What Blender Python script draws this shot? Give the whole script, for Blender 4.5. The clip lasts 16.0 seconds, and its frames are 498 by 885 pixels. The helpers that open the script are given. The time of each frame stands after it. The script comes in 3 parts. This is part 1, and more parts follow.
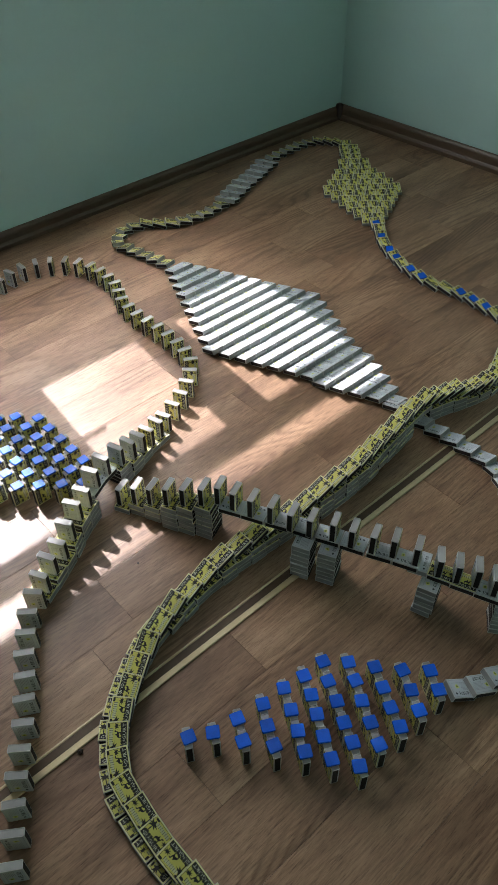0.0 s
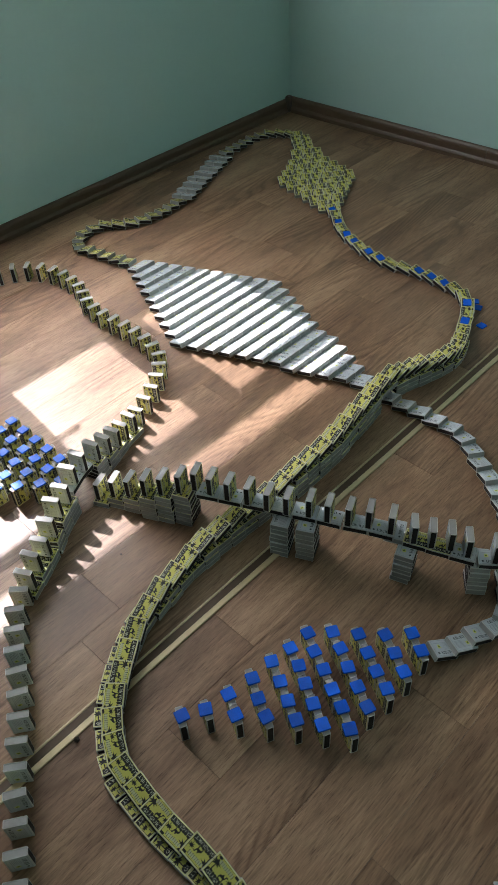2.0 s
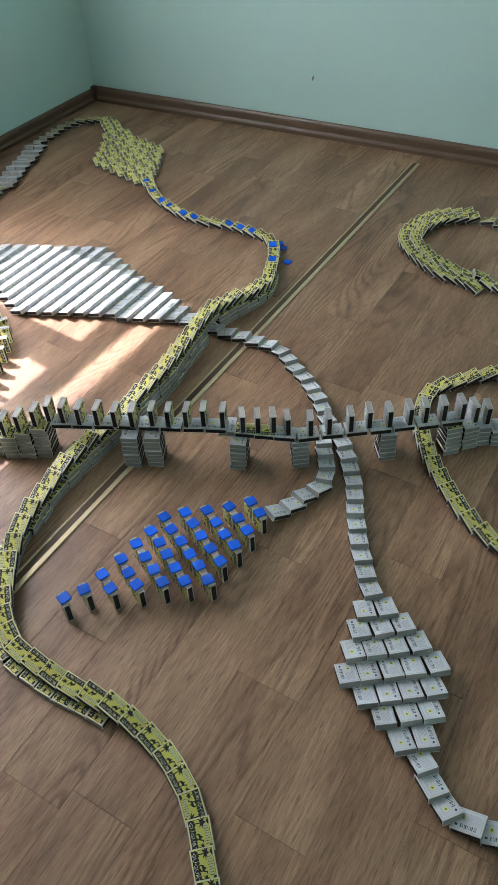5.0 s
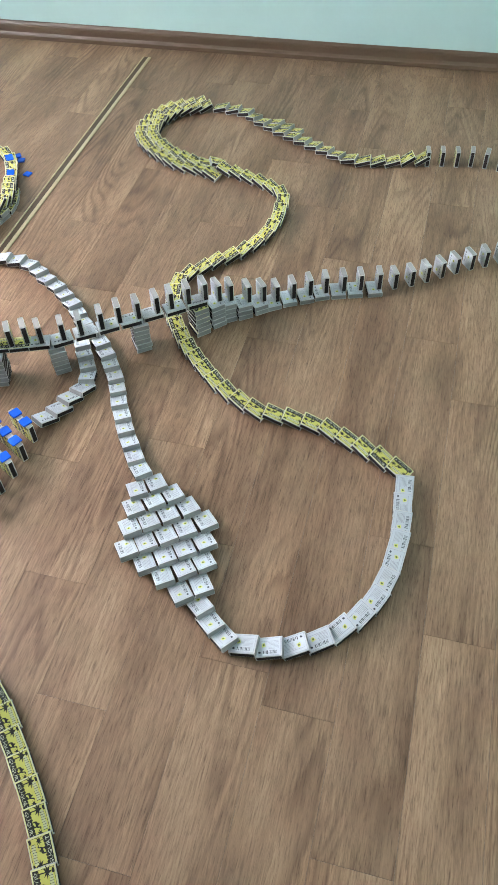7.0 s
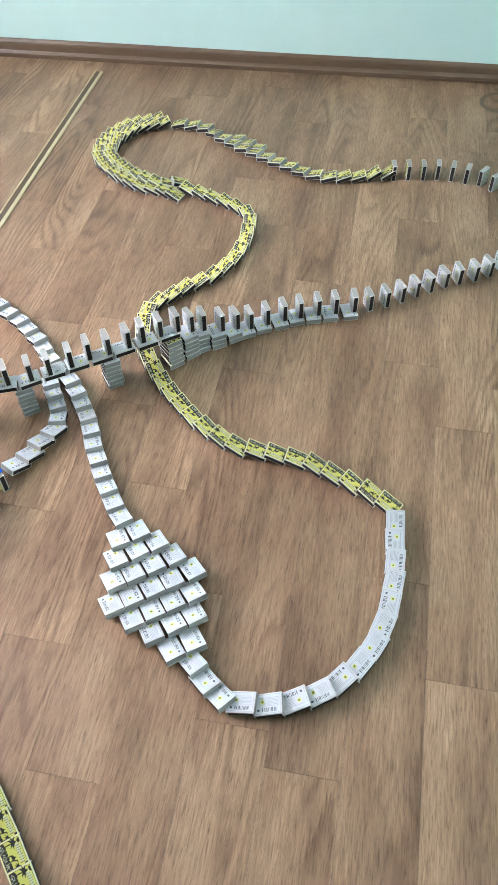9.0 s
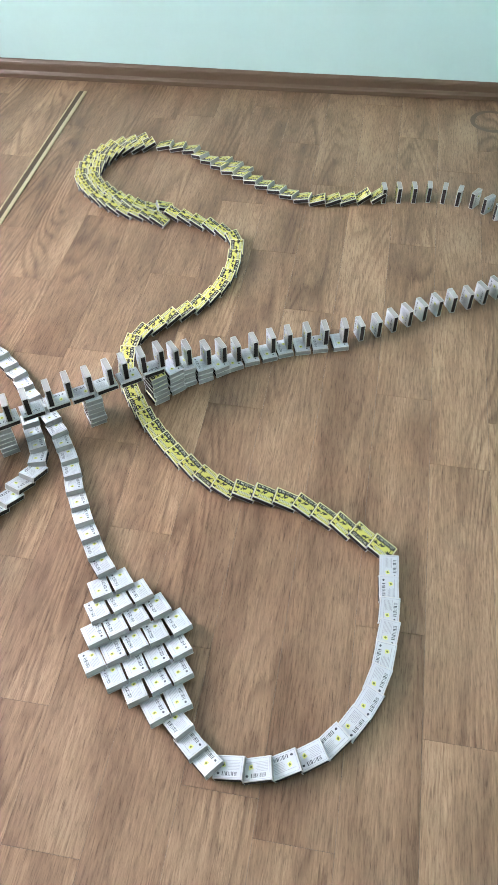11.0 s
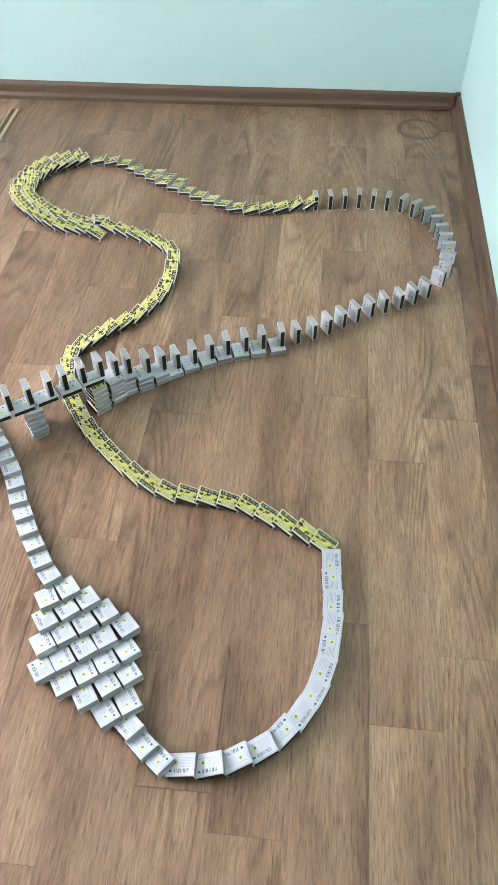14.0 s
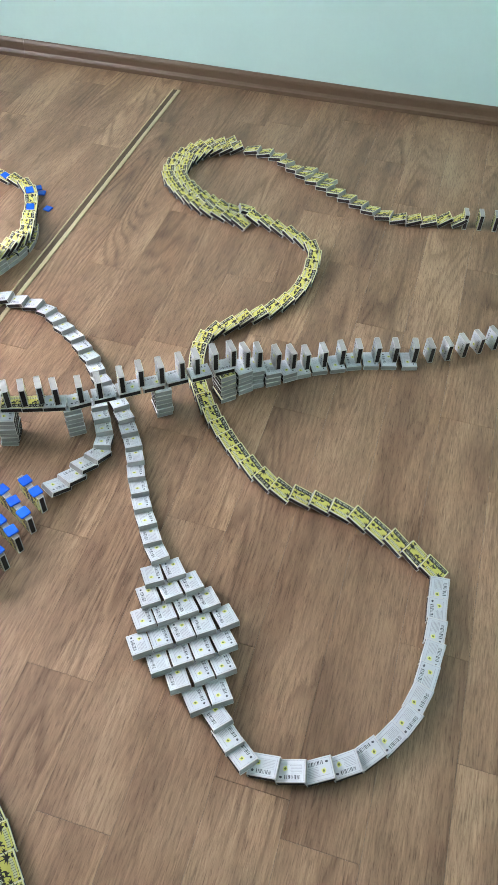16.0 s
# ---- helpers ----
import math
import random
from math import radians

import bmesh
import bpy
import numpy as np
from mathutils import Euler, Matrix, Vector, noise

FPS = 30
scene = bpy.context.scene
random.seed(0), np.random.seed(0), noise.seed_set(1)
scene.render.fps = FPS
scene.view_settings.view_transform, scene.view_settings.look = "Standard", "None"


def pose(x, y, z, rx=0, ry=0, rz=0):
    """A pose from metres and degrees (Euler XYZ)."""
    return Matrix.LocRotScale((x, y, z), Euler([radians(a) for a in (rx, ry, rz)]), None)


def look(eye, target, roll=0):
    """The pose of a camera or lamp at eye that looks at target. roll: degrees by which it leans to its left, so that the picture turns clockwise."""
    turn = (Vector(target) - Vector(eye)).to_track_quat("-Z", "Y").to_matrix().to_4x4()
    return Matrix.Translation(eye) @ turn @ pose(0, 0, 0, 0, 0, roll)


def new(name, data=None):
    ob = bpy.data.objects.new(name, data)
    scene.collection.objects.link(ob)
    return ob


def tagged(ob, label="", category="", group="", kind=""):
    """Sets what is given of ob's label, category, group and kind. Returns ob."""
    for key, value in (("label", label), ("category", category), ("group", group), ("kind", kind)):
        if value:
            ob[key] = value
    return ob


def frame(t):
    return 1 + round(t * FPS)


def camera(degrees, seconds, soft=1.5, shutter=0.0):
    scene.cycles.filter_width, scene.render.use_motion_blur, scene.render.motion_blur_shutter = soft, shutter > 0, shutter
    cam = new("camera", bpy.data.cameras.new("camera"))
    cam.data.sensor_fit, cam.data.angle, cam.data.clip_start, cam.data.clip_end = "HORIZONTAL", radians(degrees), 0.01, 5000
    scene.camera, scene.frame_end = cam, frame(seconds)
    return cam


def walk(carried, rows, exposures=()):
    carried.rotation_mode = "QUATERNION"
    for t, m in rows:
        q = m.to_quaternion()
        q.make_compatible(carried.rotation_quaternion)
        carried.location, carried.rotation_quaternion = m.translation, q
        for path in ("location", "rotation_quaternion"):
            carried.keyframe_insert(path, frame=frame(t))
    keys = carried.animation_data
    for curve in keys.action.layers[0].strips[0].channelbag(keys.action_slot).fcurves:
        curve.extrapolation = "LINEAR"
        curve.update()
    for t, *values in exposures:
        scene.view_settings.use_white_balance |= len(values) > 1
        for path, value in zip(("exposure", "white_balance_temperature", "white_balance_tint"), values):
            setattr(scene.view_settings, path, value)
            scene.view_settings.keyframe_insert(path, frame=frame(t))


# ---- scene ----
cam = camera(36.4, 16.0, 0.75)
METRES, EYE, TILT, LEAN, TURN = 1.0784, 1.29, 0.0, 0.0, -41.7
ROWS = [
    (0.0, 0.0, 0.0, 0.0, -0.55, -43.79, 0.58),
    (0.5, -0.0105, -0.0045, -0.0015, -0.54, -43.84, 0.64),
    (1.0, -0.0126, 0.0004, -0.0042, -0.98, -43.89, 1.07),
    (1.5, -0.0042, -0.0145, -0.0065, -1.82, -43.96, 1.91),
    (2.0, 0.0083, -0.0442, -0.003, -4.69, -43.85, 2.46),
    (2.5, 0.0121, -0.0688, 0.0031, -8.2, -43.25, 2.39),
    (3.0, 0.0085, -0.1001, 0.0098, -11.45, -43.02, 1.97),
    (3.5, 0.0272, -0.1435, 0.0017, -14.82, -42.96, 2.0),
    (6.0, 0.0621, -0.4781, 0.017, -22.8, -47.46, 2.22),
    (6.5, 0.1102, -0.5162, 0.0075, -30.43, -50.29, 1.44),
    (7.0, 0.1348, -0.5116, 0.019, -33.9, -50.53, 1.21),
    (7.5, 0.1488, -0.4847, 0.0233, -35.65, -50.65, 0.99),
    (8.0, 0.1539, -0.454, 0.0264, -37.09, -50.78, 0.81),
    (8.5, 0.1533, -0.4275, 0.0253, -37.66, -50.86, 0.66),
    (9.0, 0.1562, -0.4041, 0.0264, -37.78, -50.75, 0.48),
    (11.5, 0.2279, -0.3364, 0.026, -39.15, -50.14, 0.5),
    (12.0, 0.2348, -0.3497, 0.0303, -40.47, -49.99, 0.36),
    (12.5, 0.236, -0.3754, 0.034, -42.04, -49.4, 0.36),
    (13.0, 0.2419, -0.3947, 0.0353, -43.5, -49.26, 0.48),
    (13.5, 0.2403, -0.4003, 0.0343, -43.66, -49.33, 0.41),
    (14.0, 0.2262, -0.3881, 0.0359, -42.63, -49.42, -0.22),
    (14.5, 0.2121, -0.3675, 0.033, -40.25, -49.55, -0.61),
    (15.0, 0.1981, -0.348, 0.0327, -37.38, -49.71, -0.85),
    (15.5, 0.1855, -0.3338, 0.0322, -34.6, -49.83, -1.37),
    (16.0, 0.1646, -0.3229, 0.0351, -31.78, -49.84, -1.77),
]
EXPOSURES = [(0.0, 1.18, 6560, 11), (2.0, 1.31, 6560, 11), (3.5, 1.78, 6530, 14), (6.0, 2.6, 6450, 19), (7.0, 3.22, 6450, 22), (7.5, 3.35, 6450, 22), (9.0, 3.52, 6450, 24), (12.5, 3.51, 6450, 25), (14.5, 3.49, 6450, 25), (15.0, 3.51, 6450, 24), (15.5, 3.51, 6450, 24), (16.0, 3.18, 6450, 22)]
walk(cam, [(t, pose(0, 0, EYE, TILT, LEAN, TURN) @ pose(METRES * x, METRES * y, METRES * z, 90 + pitch, roll, yaw)) for t, x, y, z, yaw, pitch, roll in ROWS], EXPOSURES)
SUN_POWER, SKY_POWER = 4.4, 8.3

# ---- world, sun and window light ----
world = bpy.data.worlds.new("sky")
scene.world = world
world.use_nodes = True
wn = world.node_tree
sky = wn.nodes.new("ShaderNodeTexSky")
sky.sky_type, sky.sun_disc = "NISHITA", False
sky.sun_elevation, sky.sun_rotation = radians(45), radians(5.6)
wn.links.new(sky.outputs[0], wn.nodes["Background"].inputs[0])
wn.nodes["Background"].inputs[1].default_value = 0.1

SUN_DIR = Vector((-0.098, -1.0, -1.0)).normalized()
sun = new("sun", bpy.data.lights.new("sun", "SUN"))
sun.data.energy, sun.data.angle, sun.data.color = SUN_POWER, radians(0.6), (1.0, 0.94, 0.99)
sun.matrix_basis = look(-SUN_DIR * 10, (0, 0, 0))


def window_light(name, x, z, w, h, power):
    lamp = new(name, bpy.data.lights.new(name, "AREA"))
    lamp.data.shape, lamp.data.size, lamp.data.size_y = "RECTANGLE", w, h
    lamp.data.energy, lamp.data.color = power, (0.95, 0.965, 1.0)
    lamp.matrix_basis = look((x, 2.36, z), (x, 0, z - 0.25))
    return lamp


window_light("window_daylight", 0.845, 1.36, 1.3, 1.15, SKY_POWER)


# ---- materials ----
def material(name, rough=0.5, metal=0.0, spec=0.5):
    m = bpy.data.materials.new(name)
    m.use_nodes = True
    b = m.node_tree.nodes["Principled BSDF"]
    b.inputs["Roughness"].default_value = rough
    b.inputs["Metallic"].default_value = metal
    b.inputs["Specular IOR Level"].default_value = spec
    return m, m.node_tree.nodes, m.node_tree.links, b


def plain(name, colour, rough=0.5, metal=0.0, spec=0.5, vary=0.12, size=60.0, bump=0.05, island=False):
    """A colour with grain at two scales and a slight shade of its own for each object."""
    m, n, l, b = material(name, rough, metal, spec)
    tc = n.new("ShaderNodeNewGeometry")
    fine = n.new("ShaderNodeTexNoise")
    fine.inputs["Scale"].default_value = size * 12
    fine.inputs["Detail"].default_value = 4
    coarse = n.new("ShaderNodeTexNoise")
    coarse.inputs["Scale"].default_value = size
    coarse.inputs["Detail"].default_value = 3
    for t in (fine, coarse):
        l.new(tc.outputs["Position"], t.inputs["Vector"])
    info = n.new("ShaderNodeObjectInfo")
    total = n.new("ShaderNodeMath")
    total.operation = "ADD"
    l.new(fine.outputs[0], total.inputs[0])
    l.new(coarse.outputs[0], total.inputs[1])
    more = n.new("ShaderNodeMath")
    more.operation = "ADD"
    l.new(total.outputs[0], more.inputs[0])
    l.new(info.outputs["Random"], more.inputs[1])
    if island:
        l.new(tc.outputs["Random Per Island"], more.inputs[1])
    ramp = n.new("ShaderNodeMapRange")
    ramp.inputs["From Min"].default_value, ramp.inputs["From Max"].default_value = 0.7, 2.3
    ramp.inputs["To Min"].default_value, ramp.inputs["To Max"].default_value = 1 - vary, 1 + vary
    l.new(more.outputs[0], ramp.inputs["Value"])
    mix = n.new("ShaderNodeMix")
    mix.data_type, mix.blend_type = "RGBA", "MULTIPLY"
    mix.inputs["Factor"].default_value = 1
    mix.inputs[6].default_value = (*colour, 1)
    l.new(ramp.outputs[0], mix.inputs[7])
    l.new(mix.outputs[2], b.inputs["Base Color"])
    bm_ = n.new("ShaderNodeBump")
    bm_.inputs["Strength"].default_value = bump
    bm_.inputs["Distance"].default_value = 0.001
    l.new(fine.outputs[0], bm_.inputs["Height"])
    l.new(bm_.outputs[0], b.inputs["Normal"])
    return m


def wood_vinyl():
    """Brown printed oak: wavy fibres, dark pores, cathedral rings, a tone of its own for each plank."""
    m, n, l, b = material("oak_vinyl", 0.42, 0, 0.40)
    geo, info = n.new("ShaderNodeNewGeometry"), n.new("ShaderNodeObjectInfo")
    shift = n.new("ShaderNodeVectorMath")
    shift.operation = "SCALE"
    shift.inputs[0].default_value = (37.0, 91.0, 13.0)
    l.new(info.outputs["Random"], shift.inputs["Scale"])
    at = n.new("ShaderNodeVectorMath")
    at.operation = "ADD"
    l.new(geo.outputs["Position"], at.inputs[0])
    l.new(shift.outputs[0], at.inputs[1])

    def streaks(sx, sy, detail, rough, bend=0.0):
        mp = n.new("ShaderNodeMapping")
        mp.inputs["Scale"].default_value = (sx, sy, 1)
        l.new(at.outputs[0], mp.inputs["Vector"])
        t = n.new("ShaderNodeTexNoise")
        t.inputs["Scale"].default_value, t.inputs["Detail"].default_value = 1.0, detail
        t.inputs["Roughness"].default_value, t.inputs["Distortion"].default_value = rough, bend
        l.new(mp.outputs[0], t.inputs["Vector"])
        return t.outputs[0]

    def calc(kind, a, c):
        q = n.new("ShaderNodeMath")
        q.operation = kind
        for k, v in enumerate((a, c)):
            if isinstance(v, float):
                q.inputs[k].default_value = v
            else:
                l.new(v, q.inputs[k])
        return q.outputs[0]

    def span(src, a0, a1, b0, b1):
        q = n.new("ShaderNodeMapRange")
        for k, v in zip(("From Min", "From Max", "To Min", "To Max"), (a0, a1, b0, b1)):
            q.inputs[k].default_value = v
        l.new(src, q.inputs["Value"])
        return q.outputs[0]

    def ramp(src, stops):
        r = n.new("ShaderNodeValToRGB")
        r.color_ramp.elements[0].position, r.color_ramp.elements[0].color = stops[0][0], (*stops[0][1], 1)
        r.color_ramp.elements[1].position, r.color_ramp.elements[1].color = stops[-1][0], (*stops[-1][1], 1)
        for p, c in stops[1:-1]:
            r.color_ramp.elements.new(p).color = (*c, 1)
        l.new(src, r.inputs[0])
        return r.outputs[0]

    def times(a, c, fac=1.0):
        mx = n.new("ShaderNodeMix")
        mx.data_type, mx.blend_type = "RGBA", "MULTIPLY"
        if isinstance(fac, float):
            mx.inputs["Factor"].default_value = fac
        else:
            l.new(fac, mx.inputs["Factor"])
        l.new(a, mx.inputs[6])
        l.new(c, mx.inputs[7])
        return mx.outputs[2]

    broad = streaks(2.6, 11.0, 4, 0.55)
    fibre = streaks(24.0, 250.0, 6, 0.74, 0.15)
    pores = streaks(34.0, 430.0, 4, 0.65, 0.1)
    swell = streaks(0.95, 7.5, 1.3, 0.3)
    rings = calc("SINE", calc("ADD", calc("MULTIPLY", swell, 150.0), calc("MULTIPLY", fibre, 4.5)), 0.0)
    mask = span(streaks(1.6, 9.0, 2, 0.5), 0.42, 0.62, 0.0, 1.0)
    base = ramp(broad, [(0.34, WOOD_DARK), (0.5, WOOD_MID), (0.66, WOOD_LIGHT)])
    base = times(base, ramp(span(rings, -1.0, 1.0, 0.0, 1.0), [(0.0, (0.68, 0.64, 0.61)), (0.35, (0.93, 0.92, 0.91)), (0.7, (1.04, 1.04, 1.04)), (1.0, (1.08, 1.08, 1.08))]), mask)
    base = times(base, ramp(fibre, [(0.30, (0.56, 0.53, 0.50)), (0.46, (0.93, 0.92, 0.91)), (0.56, (1.08, 1.08, 1.08)), (0.72, (1.36, 1.36, 1.37))]))
    base = times(base, ramp(pores, [(0.30, (0.50, 0.46, 0.43)), (0.45, (0.96, 0.96, 0.96)), (0.75, (1.12, 1.12, 1.12))]), 1.0)
    base = times(base, ramp(info.outputs["Random"], [(0.0, (0.83, 0.79, 0.77)), (0.5, (0.99, 0.98, 0.97)), (1.0, (1.14, 1.13, 1.11))]))
    l.new(base, b.inputs["Base Color"])
    l.new(span(fibre, 0.3, 0.7, 0.32, 0.50), b.inputs["Roughness"])
    bu = n.new("ShaderNodeBump")
    bu.inputs["Strength"].default_value, bu.inputs["Distance"].default_value = 0.3, 0.0006
    l.new(fibre, bu.inputs["Height"])
    l.new(bu.outputs[0], b.inputs["Normal"])
    return m


WOOD_DARK, WOOD_MID, WOOD_LIGHT = (0.190, 0.113, 0.066), (0.275, 0.172, 0.103), (0.350, 0.230, 0.142)
M_WOOD = wood_vinyl()
M_JOINT = plain("joint_dark", (0.075, 0.048, 0.033), 0.8, vary=0.2)
M_WALL = plain("aqua_wall_paint", (0.50, 0.725, 0.68), 0.75, spec=0.25, vary=0.035, size=5.0, bump=0.12)
M_CEIL = plain("white_ceiling_paint", (0.78, 0.78, 0.76), 0.85, vary=0.03, size=4)
M_SKIRT = plain("brown_skirting", (0.122, 0.078, 0.048), 0.4, vary=0.2, size=14)
M_STRIP_PALE = plain("pale_metal_edge", (0.56, 0.46, 0.28), 0.38, metal=0.45, vary=0.15, size=25)
M_STRIP_DARK = plain("brown_strip_core", (0.085, 0.052, 0.028), 0.6, vary=0.25, size=20)
M_STAIN = plain("ring_stain", (0.125, 0.082, 0.055), 0.5, vary=0.3, size=30)
M_CARD = plain("cream_cardboard", (0.57, 0.575, 0.555), 0.62, vary=0.1, size=90)
M_TRAY = plain("grey_board", (0.34, 0.345, 0.335), 0.75, vary=0.14, size=90)
M_YELLOW = plain("yellow_print", (0.64, 0.615, 0.14), 0.45, vary=0.1, size=80)
M_PALE = plain("pale_yellow_border", (0.74, 0.72, 0.37), 0.5, vary=0.08, size=80)
M_BLACK = plain("black_print", (0.016, 0.017, 0.012), 0.5, vary=0.3, size=80)
M_LETTER = plain("pale_letter_print", (0.66, 0.66, 0.52), 0.5, vary=0.08, size=80)
M_GREY = plain("grey_green_print", (0.58, 0.59, 0.34), 0.5, vary=0.15, size=80)
M_WHITE = plain("white_board", (0.53, 0.575, 0.61), 0.5, vary=0.06, size=80)
M_TEXT = plain("grey_small_print", (0.33, 0.36, 0.40), 0.55, vary=0.2, size=80)
M_BARS = plain("grey_bar_print", (0.05, 0.06, 0.075), 0.55, vary=0.2, size=80)
M_OLIVE = plain("olive_sign_print", (0.16, 0.20, 0.03), 0.5, vary=0.2, size=80)
M_GREEN = plain("lime_dot_print", (0.66, 0.70, 0.20), 0.5, vary=0.15, size=80)
M_STRIKE = plain("striker_coating", (0.018, 0.014, 0.013), 0.8, vary=0.35, size=150, bump=0.4)
M_BLUE = plain("blue_glass", (0.006, 0.115, 0.70), 0.22, spec=0.4, vary=0.28, size=40, bump=0.02)
M_FRAME = plain("white_window_plastic", (0.8, 0.8, 0.79), 0.35, vary=0.03)
M_DIRT = plain("dark_crumb", (0.06, 0.045, 0.035), 0.9, vary=0.3)


def glass():
    m, n, l, b = material("window_glass", 0.02)
    b.inputs["Transmission Weight"].default_value = 1.0
    b.inputs["IOR"].default_value = 1.45
    return m


M_GLASS = glass()


# ---- mesh helpers ----
def mesh_of(bm, name, mats):
    me = bpy.data.meshes.new(name)
    bmesh.ops.recalc_face_normals(bm, faces=bm.faces[:])
    bm.to_mesh(me)
    bm.free()
    for m in mats if isinstance(mats, (list, tuple)) else [mats]:
        me.materials.append(m)
    return me


def cuboid(bm, lo, hi, bevel=0.0, mat=0):
    """A box between two corners, its edges chamfered."""
    c = [(a + b) / 2 for a, b in zip(lo, hi)]
    s = [b - a for a, b in zip(lo, hi)]
    r = bmesh.ops.create_cube(bm, size=1, matrix=Matrix.LocRotScale(c, None, s))
    if bevel:
        es = list({e for v in r["verts"] for e in v.link_edges})
        fs = bmesh.ops.bevel(bm, geom=es, offset=bevel, segments=1, affect="EDGES")["faces"]
        for f in fs:
            f.material_index = mat
    for v in r["verts"]:
        if v.is_valid:
            for f in v.link_faces:
                f.material_index = mat


def part(name, bm, mats, parent=None, label=""):
    ob = new(name, bm if isinstance(bm, bpy.types.Mesh) else mesh_of(bm, name, mats))
    ob.parent = parent
    if label:
        tagged(ob, label)
    return ob


# ---- room ----
Y_LEFT, Y_RIGHT, X_BACK = 2.28, -0.974, -4.2
FAR_A, FAR_B = Vector((2.590, 2.28, 0)), Vector((2.737, -0.974, 0))   # foot of the far wall, left and right ends
HEIGHT = 2.6


def wall_box(name, a, b, out, thick=0.2, h=HEIGHT, z0=0.0):
    """A wall along a-b whose inner face passes through both, thickened outwards."""
    bm = bmesh.new()
    o = Vector(out).normalized() * thick
    vs = [bm.verts.new((*p.xy, z)) for z in (z0, h) for p in (a, b, b + o, a + o)]
    for i in ((0, 1, 2, 3), (4, 5, 6, 7), (0, 1, 5, 4), (1, 2, 6, 5), (2, 3, 7, 6), (3, 0, 4, 7)):
        bm.faces.new([vs[j] for j in i])
    return tagged(new(name, mesh_of(bm, name, M_WALL)), kind="structure")


tagged(wall_box("wall_east", FAR_A + Vector((0, 0.2, 0)), FAR_B + Vector((0, -0.2, 0)), (1, 0.045, 0)), "pale aqua painted wall with small scuffs")
tagged(wall_box("wall_south", Vector((X_BACK, Y_RIGHT, 0)), Vector((2.80, Y_RIGHT, 0)), (0, -1, 0)), "pale aqua painted wall beside the floor")
tagged(wall_box("wall_west", Vector((X_BACK, -1.2, 0)), Vector((X_BACK, 2.5, 0)), (-1, 0, 0)), "plain aqua painted wall closing the room")

# left wall with its window opening, built from blocks round the opening
WIN1 = (0.16, 1.53, 0.745, 1.95)
bm = bmesh.new()
for x0, x1, z0, z1 in (
    (X_BACK, WIN1[0], 0, HEIGHT), (WIN1[0], WIN1[1], 0, WIN1[2]), (WIN1[0], WIN1[1], WIN1[3], HEIGHT), (WIN1[1], 2.85, 0, HEIGHT),
):
    cuboid(bm, (x0, Y_LEFT, z0), (x1, Y_LEFT + 0.22, z1))
tagged(new("wall_north", mesh_of(bm, "wall_north", M_WALL)), "aqua painted wall with a window opening", kind="structure")

bm = bmesh.new()
cuboid(bm, (X_BACK - 0.2, -1.25, HEIGHT), (3.0, 2.6, HEIGHT + 0.15))
tagged(new("ceiling", mesh_of(bm, "ceiling", M_CEIL)), "plain white ceiling", kind="structure")


def window_frame(name, x0, x1, z0, z1, posts, rails, y=Y_LEFT):
    """A white frame in an opening: posts (from, to, top) and rails (from, to)."""
    bm = bmesh.new()
    cuboid(bm, (x0 + 0.001, y + 0.002, z0 - 0.012), (x1 - 0.001, y + 0.219, z0 + 0.001), 0.0004)
    root = tagged(new(name, mesh_of(bm, name, M_FRAME)), "white plastic window with clear panes", kind="structure")
    fr = bmesh.new()
    for a, b_, top in posts:
        cuboid(fr, (a, y, z0), (b_, y + 0.012, top), 0.002)
    for a, b_ in rails:
        cuboid(fr, (x0, y + 0.001, a), (x1, y + 0.011, b_), 0.002)
    part("window_frame", fr, M_FRAME, root)
    g_ = bmesh.new()
    cuboid(g_, (x0 + 0.01, y + 0.014, z0 + 0.01), (x1 - 0.01, y + 0.018, z1 - 0.01))
    pane = part("pane", g_, M_GLASS, root)
    pane.visible_shadow = False
    return root


def above(y):
    """Height on the window wall from which the sun reaches the floor at y."""
    return Y_LEFT - y


SASH = above(1.09) + 0.012
w1 = window_frame("window_1", *WIN1, [(0.16, 0.22, 1.95), (0.535, 0.70, SASH), (1.012, 1.154, SASH), (1.472, 1.53, 1.95)], [(SASH, above(0.985))])
h = bmesh.new()
cuboid(h, (0.69, Y_LEFT - 0.018, above(1.292) - 0.018), (0.765, Y_LEFT - 0.006, above(1.292) - 0.004), 0.003)
cuboid(h, (0.665, Y_LEFT - 0.018, above(1.292) - 0.04), (0.69, Y_LEFT, above(1.292) + 0.02), 0.003)
part("window_handle", h, M_FRAME, w1)
# unseen slab added outside to keep the sun off the window's upper part
bm = bmesh.new()
zc = above(0.927) + 0.6
cuboid(bm, (-0.4, Y_LEFT + 0.22, zc), (2.2, Y_LEFT + 0.6, zc + 0.06), 0.004)
tagged(new("window_canopy", mesh_of(bm, "window_canopy", M_CEIL)), "plain unseen slab added outside to block the upper sun", kind="structure")


